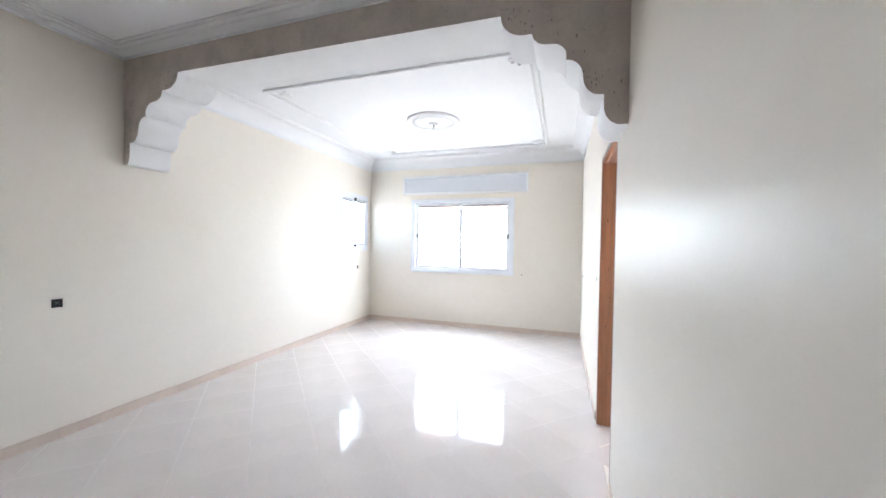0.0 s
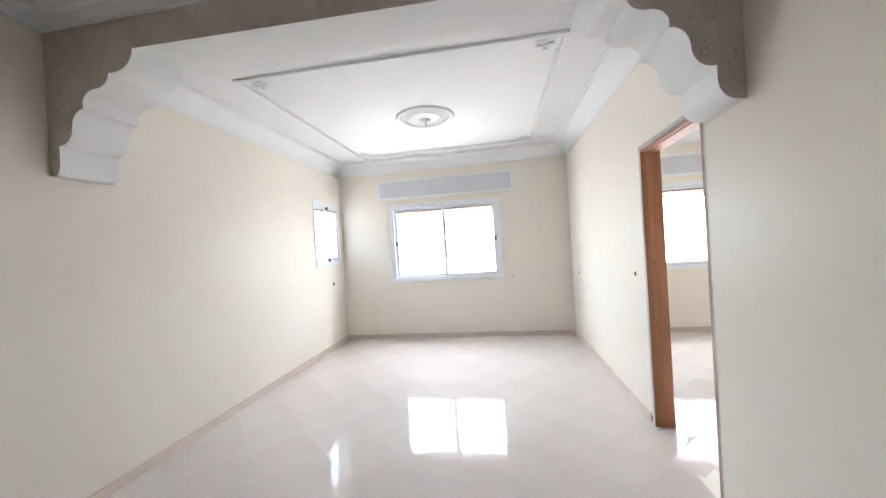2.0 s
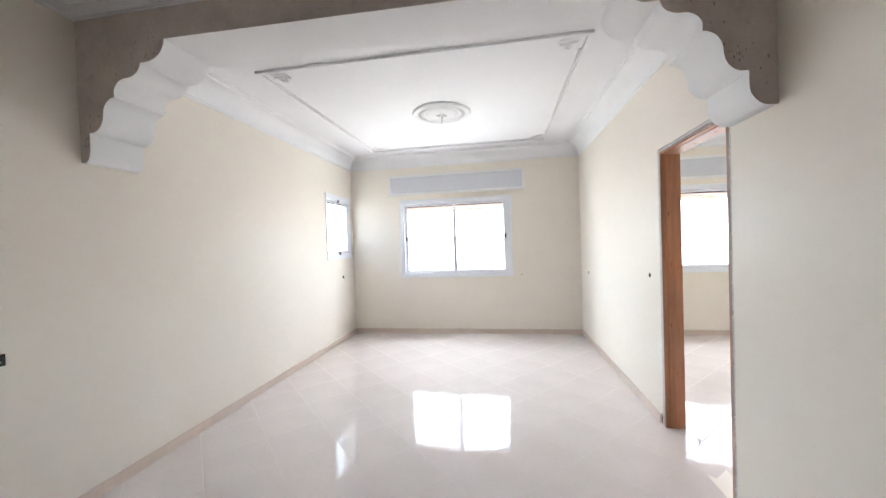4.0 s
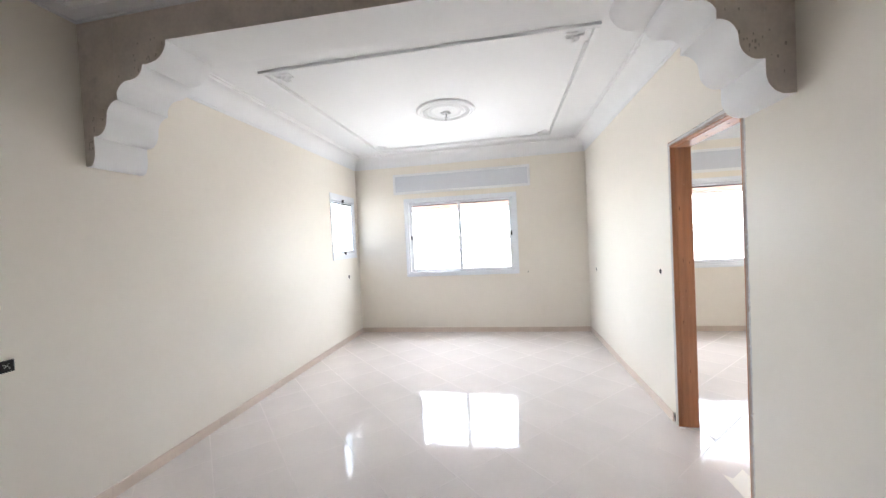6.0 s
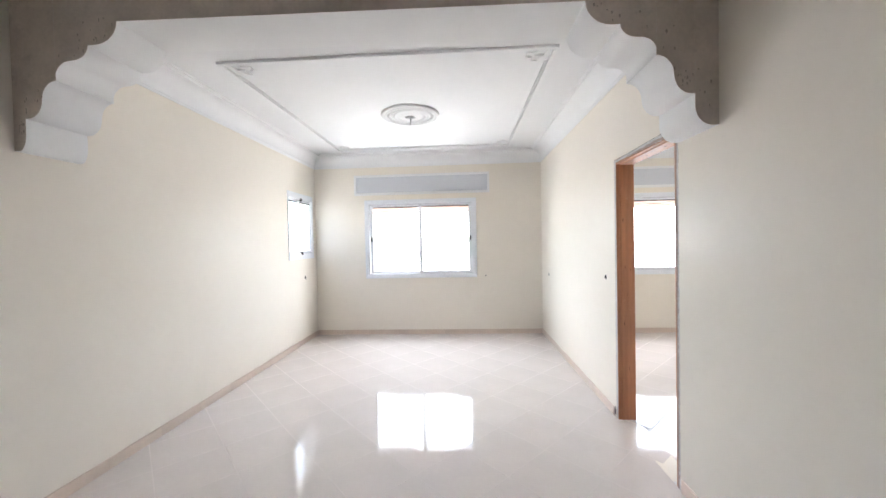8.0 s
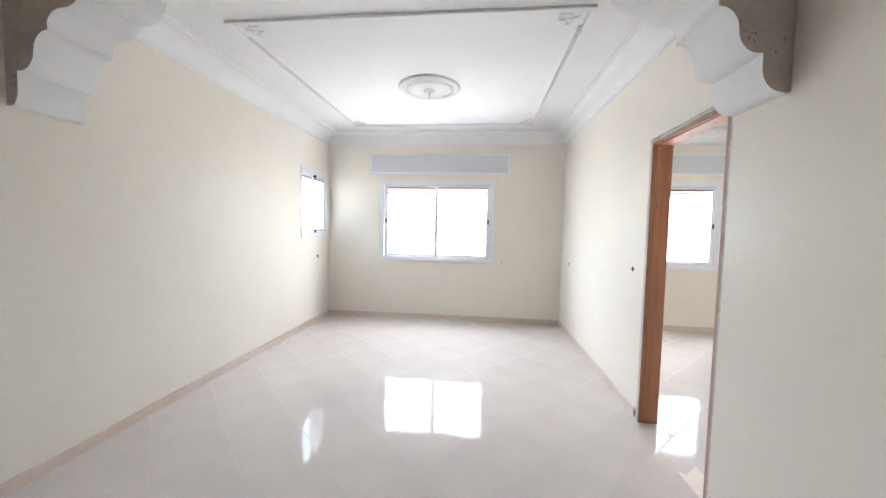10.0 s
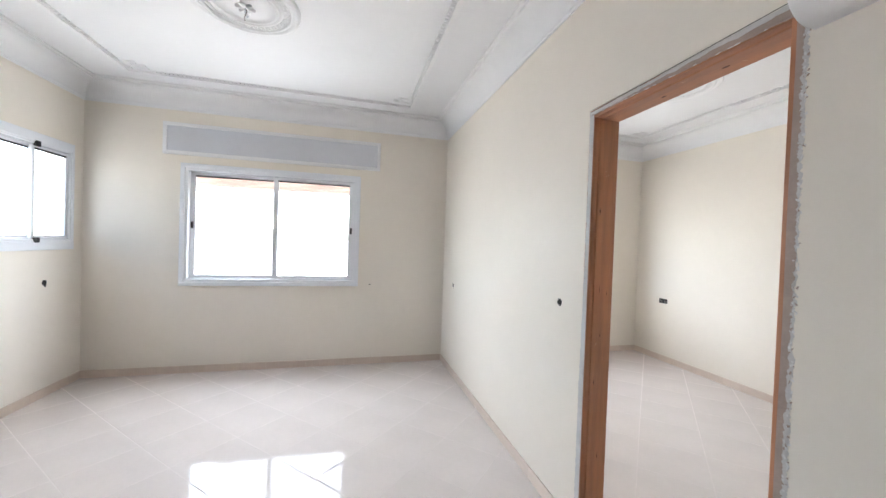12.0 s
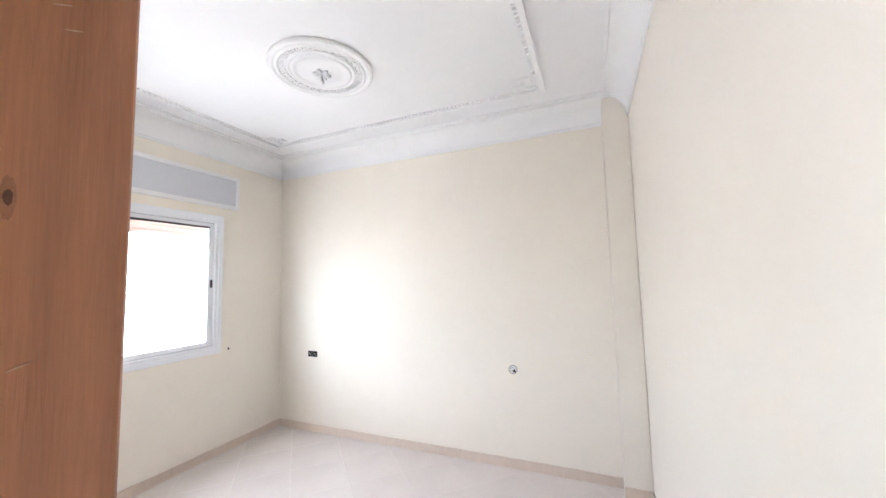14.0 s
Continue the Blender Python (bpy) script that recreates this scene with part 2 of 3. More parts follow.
def arch_beam():
    left = [(XL + u, z) for u, z in corbel_line(CUSPS_W)]
    right = [(XR - u, z) for u, z in reversed(corbel_line(CUSPS_E))]
    low = left + right
    b = bmesh.new()
    ring_f = [b.verts.new((x, YA, z)) for x, z in low]
    ring_b = [b.verts.new((x, YB, z)) for x, z in low]
    top_f = [b.verts.new((x, YA, H)) for x, z in low]
    top_b = [b.verts.new((x, YB, H)) for x, z in low]
    for i in range(len(low) - 1):
        if abs(low[i][0] - low[i + 1][0]) > 1e-6:
            b.faces.new((ring_f[i], ring_f[i + 1], top_f[i + 1], top_f[i]))
            b.faces.new((ring_b[i + 1], ring_b[i], top_b[i], top_b[i + 1]))
        b.faces.new((ring_f[i + 1], ring_f[i], ring_b[i], ring_b[i + 1]))
    bmesh.ops.recalc_face_normals(b, faces=b.faces[:])
    return b


bm_arch = arch_beam()
for f in bm_arch.faces:
    f.normal_update()
    f.material_index = 1 if f.normal.y < -0.9 else 0
arch = structure("arch_beam", bm_arch, GYPSUM, "plaster beam with scalloped corbels, white underside and raw grey front", "arch")
arch.data.materials.append(RAW)
arch.data.polygons.foreach_set("use_smooth", [True] * len(arch.data.polygons))
arch.data.set_sharp_from_angle(angle=radians(34))


def in_corbel(u, z, cusps):
    line = corbel_line(cusps)
    return any(a[0] <= u <= c[0] and z > max(a[1], c[1]) + 0.015 for a, c in zip(line, line[1:]))


def plaster_pits():
    """Small knocks and trowel pits in the raw plaster, mostly on the corbels near the scallops."""
    rng = random.Random(3)
    for cusps, place in ((CUSPS_W, lambda u: XL + u), (CUSPS_E, lambda u: XR - u)):
        made = 0
        while made < 34:
            u, z = rng.uniform(0.03, 0.62), rng.uniform(2.08, 2.80)
            if not in_corbel(u, z, cusps) or rng.random() > math.exp(-abs(z - 2.10 - 0.85 * u) * 22):
                continue
            w, hh, n = rng.uniform(0.002, 0.006), rng.uniform(0.003, 0.012), 8
            b = bmesh.new()
            ring = [(w * rng.uniform(0.6, 1.2) * math.cos(2 * math.pi * k / n), hh * rng.uniform(0.6, 1.2) * math.sin(2 * math.pi * k / n)) for k in range(n)]
            f = [b.verts.new((x, 0.0, zz)) for x, zz in ring]
            g = [b.verts.new((x * 0.8, -0.0008, zz * 0.8)) for x, zz in ring]
            b.faces.new(g)
            for k in range(n):
                b.faces.new((g[k], g[(k + 1) % n], f[(k + 1) % n], f[k]))
            bmesh.ops.recalc_face_normals(b, faces=b.faces[:])
            ob = part("pit", b, PIT, arch)
            ob.location = (place(u), YA, z)
            made += 1


plaster_pits()


# ---- cornices, swept round each ceiling ----
PROFILE = [(0.0, 0.200), (0.009, 0.200), (0.011, 0.184), (0.017, 0.180)]
PROFILE += [(0.017 + 0.118 * (1 - math.cos(radians(a))), 0.180 - 0.145 * math.sin(radians(a))) for a in range(6, 91, 6)]
PROFILE += [(0.150, 0.030), (0.153, 0.012), (0.172, 0.010), (0.172, 0.0)]


def cornice(name, x0, x1, y0, y1, label, profile=PROFILE):
    """Four mitred runs round one ceiling."""
    for k, (ax, ay, bx, by) in enumerate(((0, 0, 1, 0), (1, 0, 1, 1), (1, 1, 0, 1), (0, 1, 0, 0))):
        b = bmesh.new()
        rows = []
        for ex, ey in ((ax, ay), (bx, by)):
            rows.append([b.verts.new((x0 + o if ex == 0 else x1 - o, y0 + o if ey == 0 else y1 - o, H - 0.0005 - d)) for o, d in profile])
        for i in range(len(profile) - 1):
            b.faces.new((rows[0][i], rows[1][i], rows[1][i + 1], rows[0][i + 1]))
        bmesh.ops.recalc_face_normals(b, faces=b.faces[:])
        for f in b.faces:
            f.normal_update()
        if b.faces[0].normal.z > 0 or sum(f.normal.z for f in b.faces) > 0:
            bmesh.ops.reverse_faces(b, faces=b.faces[:])
        structure(name, b, GYPSUM, label, "cornice", True).data.set_sharp_from_angle(angle=radians(30))


cornice("cornice_main", XL, XR, YB, YF, "white moulded gypsum cornice along the ceiling")
cornice("cornice_second", X2, X3, Y2, YF, "white moulded gypsum cornice of the second room")
LOWPROF = [(0.0, 0.055), (0.012, 0.055), (0.014, 0.042), (0.055, 0.036), (0.085, 0.034), (0.088, 0.024), (0.118, 0.022), (0.121, 0.010), (0.140, 0.008), (0.14, 0.0)]
cornice("cornice_near", XL, XR, YN, YA, "shallow stepped gypsum cornice before the arch", LOWPROF)


# ---- ceiling moulding frames ----
def bead_row(b, p, q, across, r=0.012, step=0.034):
    """A row of small beads from p to q."""
    p, q = Vector(p), Vector(q)
    n = max(1, int((q - p).length / step))
    way = (q - p) / n
    u, w = way.normalized(), Vector(across).normalized()
    for k in range(n):
        c = p + way * (k + 0.5)
        base = [b.verts.new(c + u * (0.30 * step * su) + w * (r * sw)) for su, sw in ((-1, -1), (1, -1), (1, 1), (-1, 1))]
        tip = [b.verts.new(c + u * (0.26 * step * su) + w * (0.9 * r * sw) + Vector((0, 0, -0.012))) for su, sw in ((-1, -1), (1, -1), (1, 1), (-1, 1))]
        for i in range(4):
            j = (i + 1) % 4
            b.faces.new((base[i], base[j], tip[j], tip[i]))
        b.faces.new(tip)
    return b


def ceiling_frame(name, x0, x1, y0, y1, label):
    thing = empty(name, ((x0 + x1) / 2, (y0 + y1) / 2, H), label, "moulding", "", "structure")
    cx, cy = thing.location.x, thing.location.y
    wid, drop, s = 0.034, 0.021, 0.225
    hx, hy = (x1 - x0) / 2, (y1 - y0) / 2

    def bar(ax, bx, ay, by, name="bar", dz=drop):
        b = box(ax, bx, ay, by, -dz, -0.0005)
        bmesh.ops.bevel(b, geom=[e for e in b.edges if all(v.co.z < -0.004 for v in e.verts)], offset=0.003, segments=2, affect='EDGES')
        part(name, b, GYPSUM, thing)

    for sgn in (-1, 1):
        bar(-hx, hx, min(sgn * hy, sgn * (hy - wid)), max(sgn * hy, sgn * (hy - wid)))
        bar(min(sgn * hx, sgn * (hx - wid)), max(sgn * hx, sgn * (hx - wid)), -hy + wid + 0.001, hy - wid - 0.001)
        b = bead_row(bmesh.new(), (-hx + s, sgn * (hy - wid - 0.013), -0.001), (hx - s, sgn * (hy - wid - 0.013), -0.001), (0, 1, 0))
        part("bead_row", b, GYPSUM, thing)
        b = bead_row(bmesh.new(), (sgn * (hx - wid - 0.013), -hy + s, -0.001), (sgn * (hx - wid - 0.013), hy - s, -0.001), (1, 0, 0))
        part("bead_row", b, GYPSUM, thing)
        for sg2 in (-1, 1):
            # stepped corner with a small raised fret
            def corner(u0, u1, v0, v1, name="corner_step", dz=drop):
                ax, bx = sorted((sgn * (hx - u0), sgn * (hx - u1)))
                ay, by = sorted((sg2 * (hy - v0), sg2 * (hy - v1)))
                bar(ax, bx, ay, by, name, dz)
            corner(0.132, 0.217, 0.082, 0.112, "corner_step", 0.009)
            corner(0.052, 0.082, 0.052, 0.122, "corner_step", 0.012)
            corner(0.086, 0.112, 0.132, 0.217, "corner_step", 0.009)
            corner(0.086, 0.127, 0.122, 0.128, "corner_step", 0.014)
            corner(0.116, 0.152, 0.132, 0.152, "corner_step", 0.011)
            corner(0.162, 0.217, 0.112, 0.124, "fret", 0.011)
            corner(0.205, 0.217, 0.128, 0.162, "fret", 0.011)
            corner(0.172, 0.202, 0.150, 0.162, "fret", 0.011)
            corner(0.112, 0.124, 0.162, 0.217, "fret", 0.011)
            corner(0.128, 0.162, 0.205, 0.217, "fret", 0.011)
            corner(0.150, 0.162, 0.172, 0.202, "fret", 0.011)
    return thing


ceiling_frame("ceiling_moulding", -2.45, 0.145, 3.075, 5.71, "white gypsum moulding frame with stepped corners on the ceiling")
ceiling_frame("ceiling_moulding", 1.17, 3.15, 3.13, 5.74, "white gypsum moulding frame on the second room's ceiling")


# ---- ceiling roses ----
def lathe(profile, n=72):
    b = bmesh.new()
    rings = []
    for r, z in profile:
        rings.append([b.verts.new((r * math.cos(2 * math.pi * k / n), r * math.sin(2 * math.pi * k / n), z)) for k in range(n)])
    for a, c in zip(rings, rings[1:]):
        for k in range(n):
            j = (k + 1) % n
            b.faces.new((a[k], a[j], c[j], c[k]))
    b.faces.new(rings[-1])
    bmesh.ops.recalc_face_normals(b, faces=b.faces[:])
    return b


def tube(points, r, n=6):
    """A bent round wire through the points."""
    b = bmesh.new()
    pts = [Vector(p) for p in points]
    rings = []
    for i, p in enumerate(pts):
        d = (pts[min(i + 1, len(pts) - 1)] - pts[max(i - 1, 0)]).normalized()
        u = d.orthogonal().normalized()
        w = d.cross(u)
        rings.append([b.verts.new(p + r * (u * math.cos(2 * math.pi * k / n) + w * math.sin(2 * math.pi * k / n))) for k in range(n)])
    for a, c in zip(rings, rings[1:]):
        for k in range(n):
            j = (k + 1) % n
            b.faces.new((a[k], a[j], c[j], c[k]))
    b.faces.new(rings[0])
    b.faces.new(rings[-1])
    bmesh.ops.recalc_face_normals(b, faces=b.faces[:])
    return b


def ceiling_rose(x, y, label, hang=0.118):
    thing = empty("ceiling_rose", (x, y, H), label, "ceiling rose", "ceiling roses")
    prof = [(0.322, -0.0005), (0.322, -0.012), (0.316, -0.021), (0.303, -0.025), (0.290, -0.022), (0.286, -0.018), (0.276, -0.018), (0.273, -0.023), (0.262, -0.024),
            (0.258, -0.014), (0.215, -0.012), (0.212, -0.019), (0.200, -0.021), (0.196, -0.016), (0.184, -0.016), (0.180, -0.022), (0.168, -0.023), (0.163, -0.016),
            (0.120, -0.020), (0.075, -0.024), (0.060, -0.026)]
    part("disc", lathe(prof), GYPSUM, thing, "", True)
    shape = bpy.data.meshes.new("fret")
    b = bmesh.new()
    box(-0.016, 0.016, 0.010, 0.016, -0.0065, 0, bm=b)
    box(-0.016, -0.010, -0.016, 0.010, -0.0065, 0, bm=b)
    box(-0.004, 0.016, -0.016, -0.010, -0.0065, 0, bm=b)
    box(0.010, 0.016, -0.010, 0.002, -0.0065, 0, bm=b)
    b.to_mesh(shape)
    b.free()
    shape.materials.append(GYPSUM)
    for k in range(32):
        a = 2 * math.pi * k / 32
        ob = new("fret", shape)
        ob.parent = thing
        ob.matrix_basis = pose(0.237 * math.cos(a), 0.237 * math.sin(a), -0.0125, 0, 0, math.degrees(a) + 90)
    petal = bpy.data.meshes.new("petal")
    b = bmesh.new()
    bmesh.ops.create_uvsphere(b, u_segments=10, v_segments=6, radius=1.0, matrix=Matrix.Diagonal((0.026, 0.015, 0.016, 1)))
    b.to_mesh(petal)
    b.free()
    petal.materials.append(GYPSUM)
    petal.polygons.foreach_set("use_smooth", [True] * len(petal.polygons))
    for k in range(6):
        a = 2 * math.pi * k / 6 + 0.3
        ob = new("petal", petal)
        ob.parent = thing
        ob.matrix_basis = pose(0.034 * math.cos(a), 0.034 * math.sin(a), -0.029, 0, 14, math.degrees(a))
    part("hook", tube([(0, 0, -0.03), (0, 0, -0.075), (0.010, 0, -0.088), (0.018, 0, -0.078)], 0.0035), ALU_GREY, thing, "small steel lamp hook")
    part("wire", tube([(0.006, 0.004, -0.035), (0.008, 0.000, -0.06), (-0.002, -0.008, -0.5 * hang - 0.03), (0.004, -0.016, -hang)], 0.0028), COPPER, thing, "loose electric wire")
    return thing


ceiling_rose(-1.14, 4.37, "round white gypsum ceiling rose with a fret ring and wire")
ceiling_rose(2.29, 4.42, "round white gypsum ceiling rose with a loose wire", 0.085)


# ---- windows ----
def sliding_window(name, cx, z0, z1, half, label, turn, trim=0.04, trim_side=None, lock=True, clip=False, f=0.03, st=0.045, rail=0.03):
    """A two-leaf sliding window. Local x runs along the wall, y goes out through it."""
    thing = empty(name, (0, 0, 0), label, "window", "", "structure")
    thing.matrix_world = turn
    ts = trim if trim_side is None else trim_side
    # flat surround on the wall face
    zt, zb = z1 + trim, z0 - trim
    for nm, a in (("surround", (-half - ts, half + ts, -0.012, 0.0, z1, zt)), ("surround", (-half - ts, half + ts, -0.014, 0.0, zb, z0)),
                  ("surround", (-half - ts, -half, -0.0125, 0.0, z0, z1)), ("surround", (half, half + ts, -0.0125, 0.0, z0, z1))):
        part(nm, box(*a, bevel=0.003), ALU, thing)
    # outer frame in the opening
    for nm, a in (("window_frame", (-half, half, -0.006, 0.085, z1 - f, z1 + 0.02)), ("window_frame", (-half, half, -0.006, 0.085, z0 - 0.02, z0 + f)),
                  ("window_frame", (-half - 0.02, -half + f, -0.0055, 0.085, z0 + f, z1 - f)), ("window_frame", (half - f, half + 0.02, -0.0055, 0.085, z0 + f, z1 - f))):
        part(nm, box(*a, bevel=0.003), ALU, thing)
    part("track", box(-half + f, half - f, 0.012, 0.07, z0 + f, z0 + f + 0.006), ALU_GREY, thing, "grey aluminium track")
    part("track", box(-half + f, half - f, 0.012, 0.07, z1 - f - 0.006, z1 - f), ALU_GREY, thing, "grey aluminium track")
    # two leaves, one behind the other
    for side, y0 in ((-1, 0.044), (1, 0.014)):
        ax, bx = (-half + f, 0.024) if side < 0 else (-0.024, half - f)
        za, zc = z0 + f + 0.008, z1 - f - 0.008
        leaf = empty("leaf", (0, 0, 0), "", "")
        leaf.parent = thing
        b = bmesh.new()
        for a in ((ax, ax + st, y0, y0 + 0.024, za, zc), (bx - st, bx, y0, y0 + 0.024, za, zc), (ax + st, bx - st, y0, y0 + 0.024, za, za + rail), (ax + st, bx - st, y0, y0 + 0.024, zc - rail, zc)):
            box(*a, bm=b)
        part("leaf_frame", b, ALU, leaf)
        b = bmesh.new()
        for a in ((ax + st, ax + st + 0.005, y0 - 0.001, y0 + 0.012, za + rail, zc - rail), (bx - st - 0.005, bx - st, y0 - 0.001, y0 + 0.012, za + rail, zc - rail),
                  (ax + st + 0.005, bx - st - 0.005, y0 - 0.001, y0 + 0.012, zc - rail - 0.007, zc - rail), (ax + st + 0.005, bx - st - 0.005, y0 - 0.001, y0 + 0.012, za + rail, za + rail + 0.004)):
            box(*a, bm=b)
        part("gasket", b, ALU_GREY, leaf, "thin grey rubber gasket")
        part("seal", box(ax + st, bx - st, y0 - 0.002, y0 + 0.011, zc - rail - 0.016, zc - rail - 0.0005), BLACK, leaf, "thin black top seal")
        pane = part("pane", box(ax + st - 0.008, bx - st + 0.008, y0 + 0.009, y0 + 0.014, za + rail - 0.008, zc - rail + 0.008), GLASS, leaf)
        pane.visible_shadow = False
        if lock:
            lx = ax + 0.022 if side < 0 else bx - 0.022
            part("latch", box(lx - 0.011, lx + 0.011, y0 - 0.007, y0, (z0 + z1) / 2 - 0.035, (z0 + z1) / 2 + 0.035, bevel=0.003), BLACK, leaf, "black recessed latch")
    if clip:
        for zz in (z0 + f - 0.006, z1 - f + 0.002):
            part("stop", box(-0.028, 0.022, -0.018, 0.006, zz - 0.022, zz + 0.022, bevel=0.004), BLACK, thing, "black plastic stop")
    else:
        part("stop", box(-0.012, 0.016, -0.004, 0.012, z1 - f - 0.016, z1 - f + 0.012, bevel=0.003), ALU_GREY, thing, "small grey stop")
        part("stop", box(-0.012, 0.016, -0.004, 0.012, z0 + f - 0.006, z0 + f + 0.010, bevel=0.003), ALU_GREY, thing, "small grey stop")
    return thing


zw0, zw1 = 0.945, 2.125
sliding_window("window_1", 0, zw0, zw1, 0.853, "wide white aluminium sliding window with two clear panes", pose(-1.262, YF, 0), trim_side=0.043)
sliding_window("window_2", 0, zw0, zw1, 0.853, "white aluminium sliding window of the second room", pose(1.94, YF, 0), trim_side=0.043)
sliding_window("window_3", 0, 1.335, 2.15, 0.375, "small white aluminium sliding window in the side wall", pose(XL, 5.555, 0, 0, 0, 90), trim=0.075, trim_side=0.025,
               lock=False, clip=True, f=0.016, st=0.024, rail=0.02)


def shutter_panel(cx, label):
    """Cover of the roller box: a white flat frame round a grey panel."""
    thing = empty("roller_box_cover", (cx, YF, 2.405), label, "panel", "roller box covers")
    w, h, t = 1.083, 0.162, 0.036
    part("panel", box(-w + t, w - t, -0.008, -0.0005, -h + t + 0.004, h - t), PANEL, thing, "pale grey flat panel")
    for a in ((-w, w, -0.016, -0.0005, h - t, h), (-w, w, -0.016, -0.0005, -h, -h + t + 0.004), (-w, -w + t, -0.0155, -0.0005, -h + t + 0.004, h - t), (w - t, w, -0.0155, -0.0005, -h + t + 0.004, h - t)):
        part("frame", box(*a, bevel=0.003), GYPSUM, thing)
    return thing


shutter_panel(-1.235, "white framed pale grey roller box cover above the window")
shutter_panel(1.90, "white framed pale grey roller box cover over the second window")


def roller_shutter(cx):
    """The last slats of a raised roller shutter, hanging under the lintel behind the glass."""
    thing = empty("roller_shutter", (cx, YF + 0.16, 2.145), "raised peach roller shutter behind the window glass", "shutter", "", "structure")
    for k in range(4):
        top = -0.002 - k * 0.046
        b = bmesh.new()
        rows = []
        for x in (-0.858, 0.858):
            rows.append([b.verts.new((x, 0.0055 * math.cos(math.pi * j / 12 * 2), top - 0.045 * j / 12)) for j in range(13)]
                        + [b.verts.new((x, 0.010 + 0.0055 * math.cos(math.pi * j / 12 * 2), top - 0.045 * j / 12)) for j in range(12, -1, -1)])
        n = len(rows[0])
        for i in range(n):
            b.faces.new((rows[0][i], rows[0][(i + 1) % n], rows[1][(i + 1) % n], rows[1][i]))
        b.faces.new(rows[0])
        b.faces.new(rows[1])
        bmesh.ops.recalc_face_normals(b, faces=b.faces[:])
        part("slat", b, PEACH, thing)
    return thing


roller_shutter(-1.262)
roller_shutter(1.94)


# ---- door lining of stained pine ----
def jamb(thing, y_face, out, label, stop=0.006, back=0.035):
    """Upright with a rebate: a stop towards the second room stands proud by 12 mm. out: +1 faces +y."""
    b = bmesh.new()
    xs = [(XR + 0.002, 0.0), (XR + 0.028, 0.0), (XR + 0.032, stop), (X2 - 0.004, stop), (X2, stop - 0.004), (X2, -back), (XR + 0.002, -back)]
    lo = [b.verts.new((x, y_face + out * d, 0.0)) for x, d in xs]
    hi = [b.verts.new((x, y_face + out * d, 2.062)) for x, d in xs]
    n = len(xs)
    for i in range(n):
        b.faces.new((lo[i], lo[(i + 1) % n], hi[(i + 1) % n], hi[i]))
    b.faces.new(lo)
    b.faces.new(hi)
    bmesh.ops.recalc_face_normals(b, faces=b.faces[:])
    return part("jamb", b, PINE_UP, thing, label)


door = empty("door_1", (0, 0, 0), "stained pine door lining without a door, knots showing", "door frame", "", "structure")
jamb_far = jamb(door, 3.355, -1, "")
jamb_near = jamb(door, 2.571, 1, "", 0.006, 0.020)
b = bmesh.new()
xs = [(XR + 0.002, 2.062), (XR + 0.028, 2.062), (XR + 0.032, 2.056), (X2 - 0.004, 2.056), (X2, 2.060), (X2, 2.102), (XR + 0.002, 2.102)]
lo = [b.verts.new((x, 2.552, z)) for x, z in xs]
hi = [b.verts.new((x, 3.388, z)) for x, z in xs]
for i in range(len(xs)):
    b.faces.new((lo[i], lo[(i + 1) % 7], hi[(i + 1) % 7], hi[i]))
b.faces.new(lo)
b.faces.new(hi)
bmesh.ops.recalc_face_normals(b, faces=b.faces[:])
head = part("head", b, PINE_ALONG, door)

random.seed(5)


def blot(w, h, n=14, rough=0.25, thick=0.0012):
    """A flat uneven spot in the xz plane, standing proud towards -y."""
    b = bmesh.new()
    ring = []
    for k in range(n):
        a = 2 * math.pi * k / n
        r = 1 + random.uniform(-rough, rough)
        ring.append((w * r * math.cos(a), h * r * math.sin(a)))
    f = [b.verts.new((x * 0.9, -thick, z * 0.9)) for x, z in ring]
    g = [b.verts.new((x, 0.0, z)) for x, z in ring]
    b.faces.new(f)
    for i in range(n):
        j = (i + 1) % n
        b.faces.new((f[j], f[i], g[i], g[j]))
    bmesh.ops.recalc_face_normals(b, faces=b.faces[:])
    return b


for x, z, w, h in ((0.700, 1.615, 0.0062, 0.015), (0.714, 1.235, 0.0038, 0.020), (0.727, 1.012, 0.004, 0.016), (0.703, 0.782, 0.006, 0.022), (0.738, 0.417, 0.004, 0.02), (0.755, 1.217, 0.003, 0.012)):
    k = part("knot", blot(w * 0.85, h * 1.3, 28, 0.07, 0.0003), KNOT_EDGE, jamb_far)
    k.location = (x, 3.3489, z)
    k = part("knot", blot(w * 0.5, h * 0.5, 24, 0.12, 0.0006), KNOT, jamb_far)
    k.location = (x, 3.3489, z)
for x, z, tilt in ((0.725, 1.81, 60), (0.735, 1.79, 65), (0.705, 0.97, 40), (0.745, 0.90, -35), (0.715, 1.47, 70)):
    k = part("scratch", blot(0.0007, 0.010, 6, thick=0.0008), SCRATCH, jamb_far)
    k.matrix_basis = pose(x, 3.349, z, 0, tilt, 0)
for y, x, w, h in ((2.80, 0.73, 0.005, 0.012), (3.05, 0.74, 0.006, 0.012)):
    k = part("knot", blot(w, h, rough=0.15), KNOT, head)
    k.matrix_basis = pose(x, y, 2.0559, 90, 0, 0)
for y, x, tilt in ((2.93, 0.70, 20), (2.75, 0.745, 70)):
    k = part("scratch", blot(0.0007, 0.010, 6, thick=0.0008), SCRATCH, head)
    k.matrix_basis = pose(x, y, 2.0559, 90, 0, tilt)


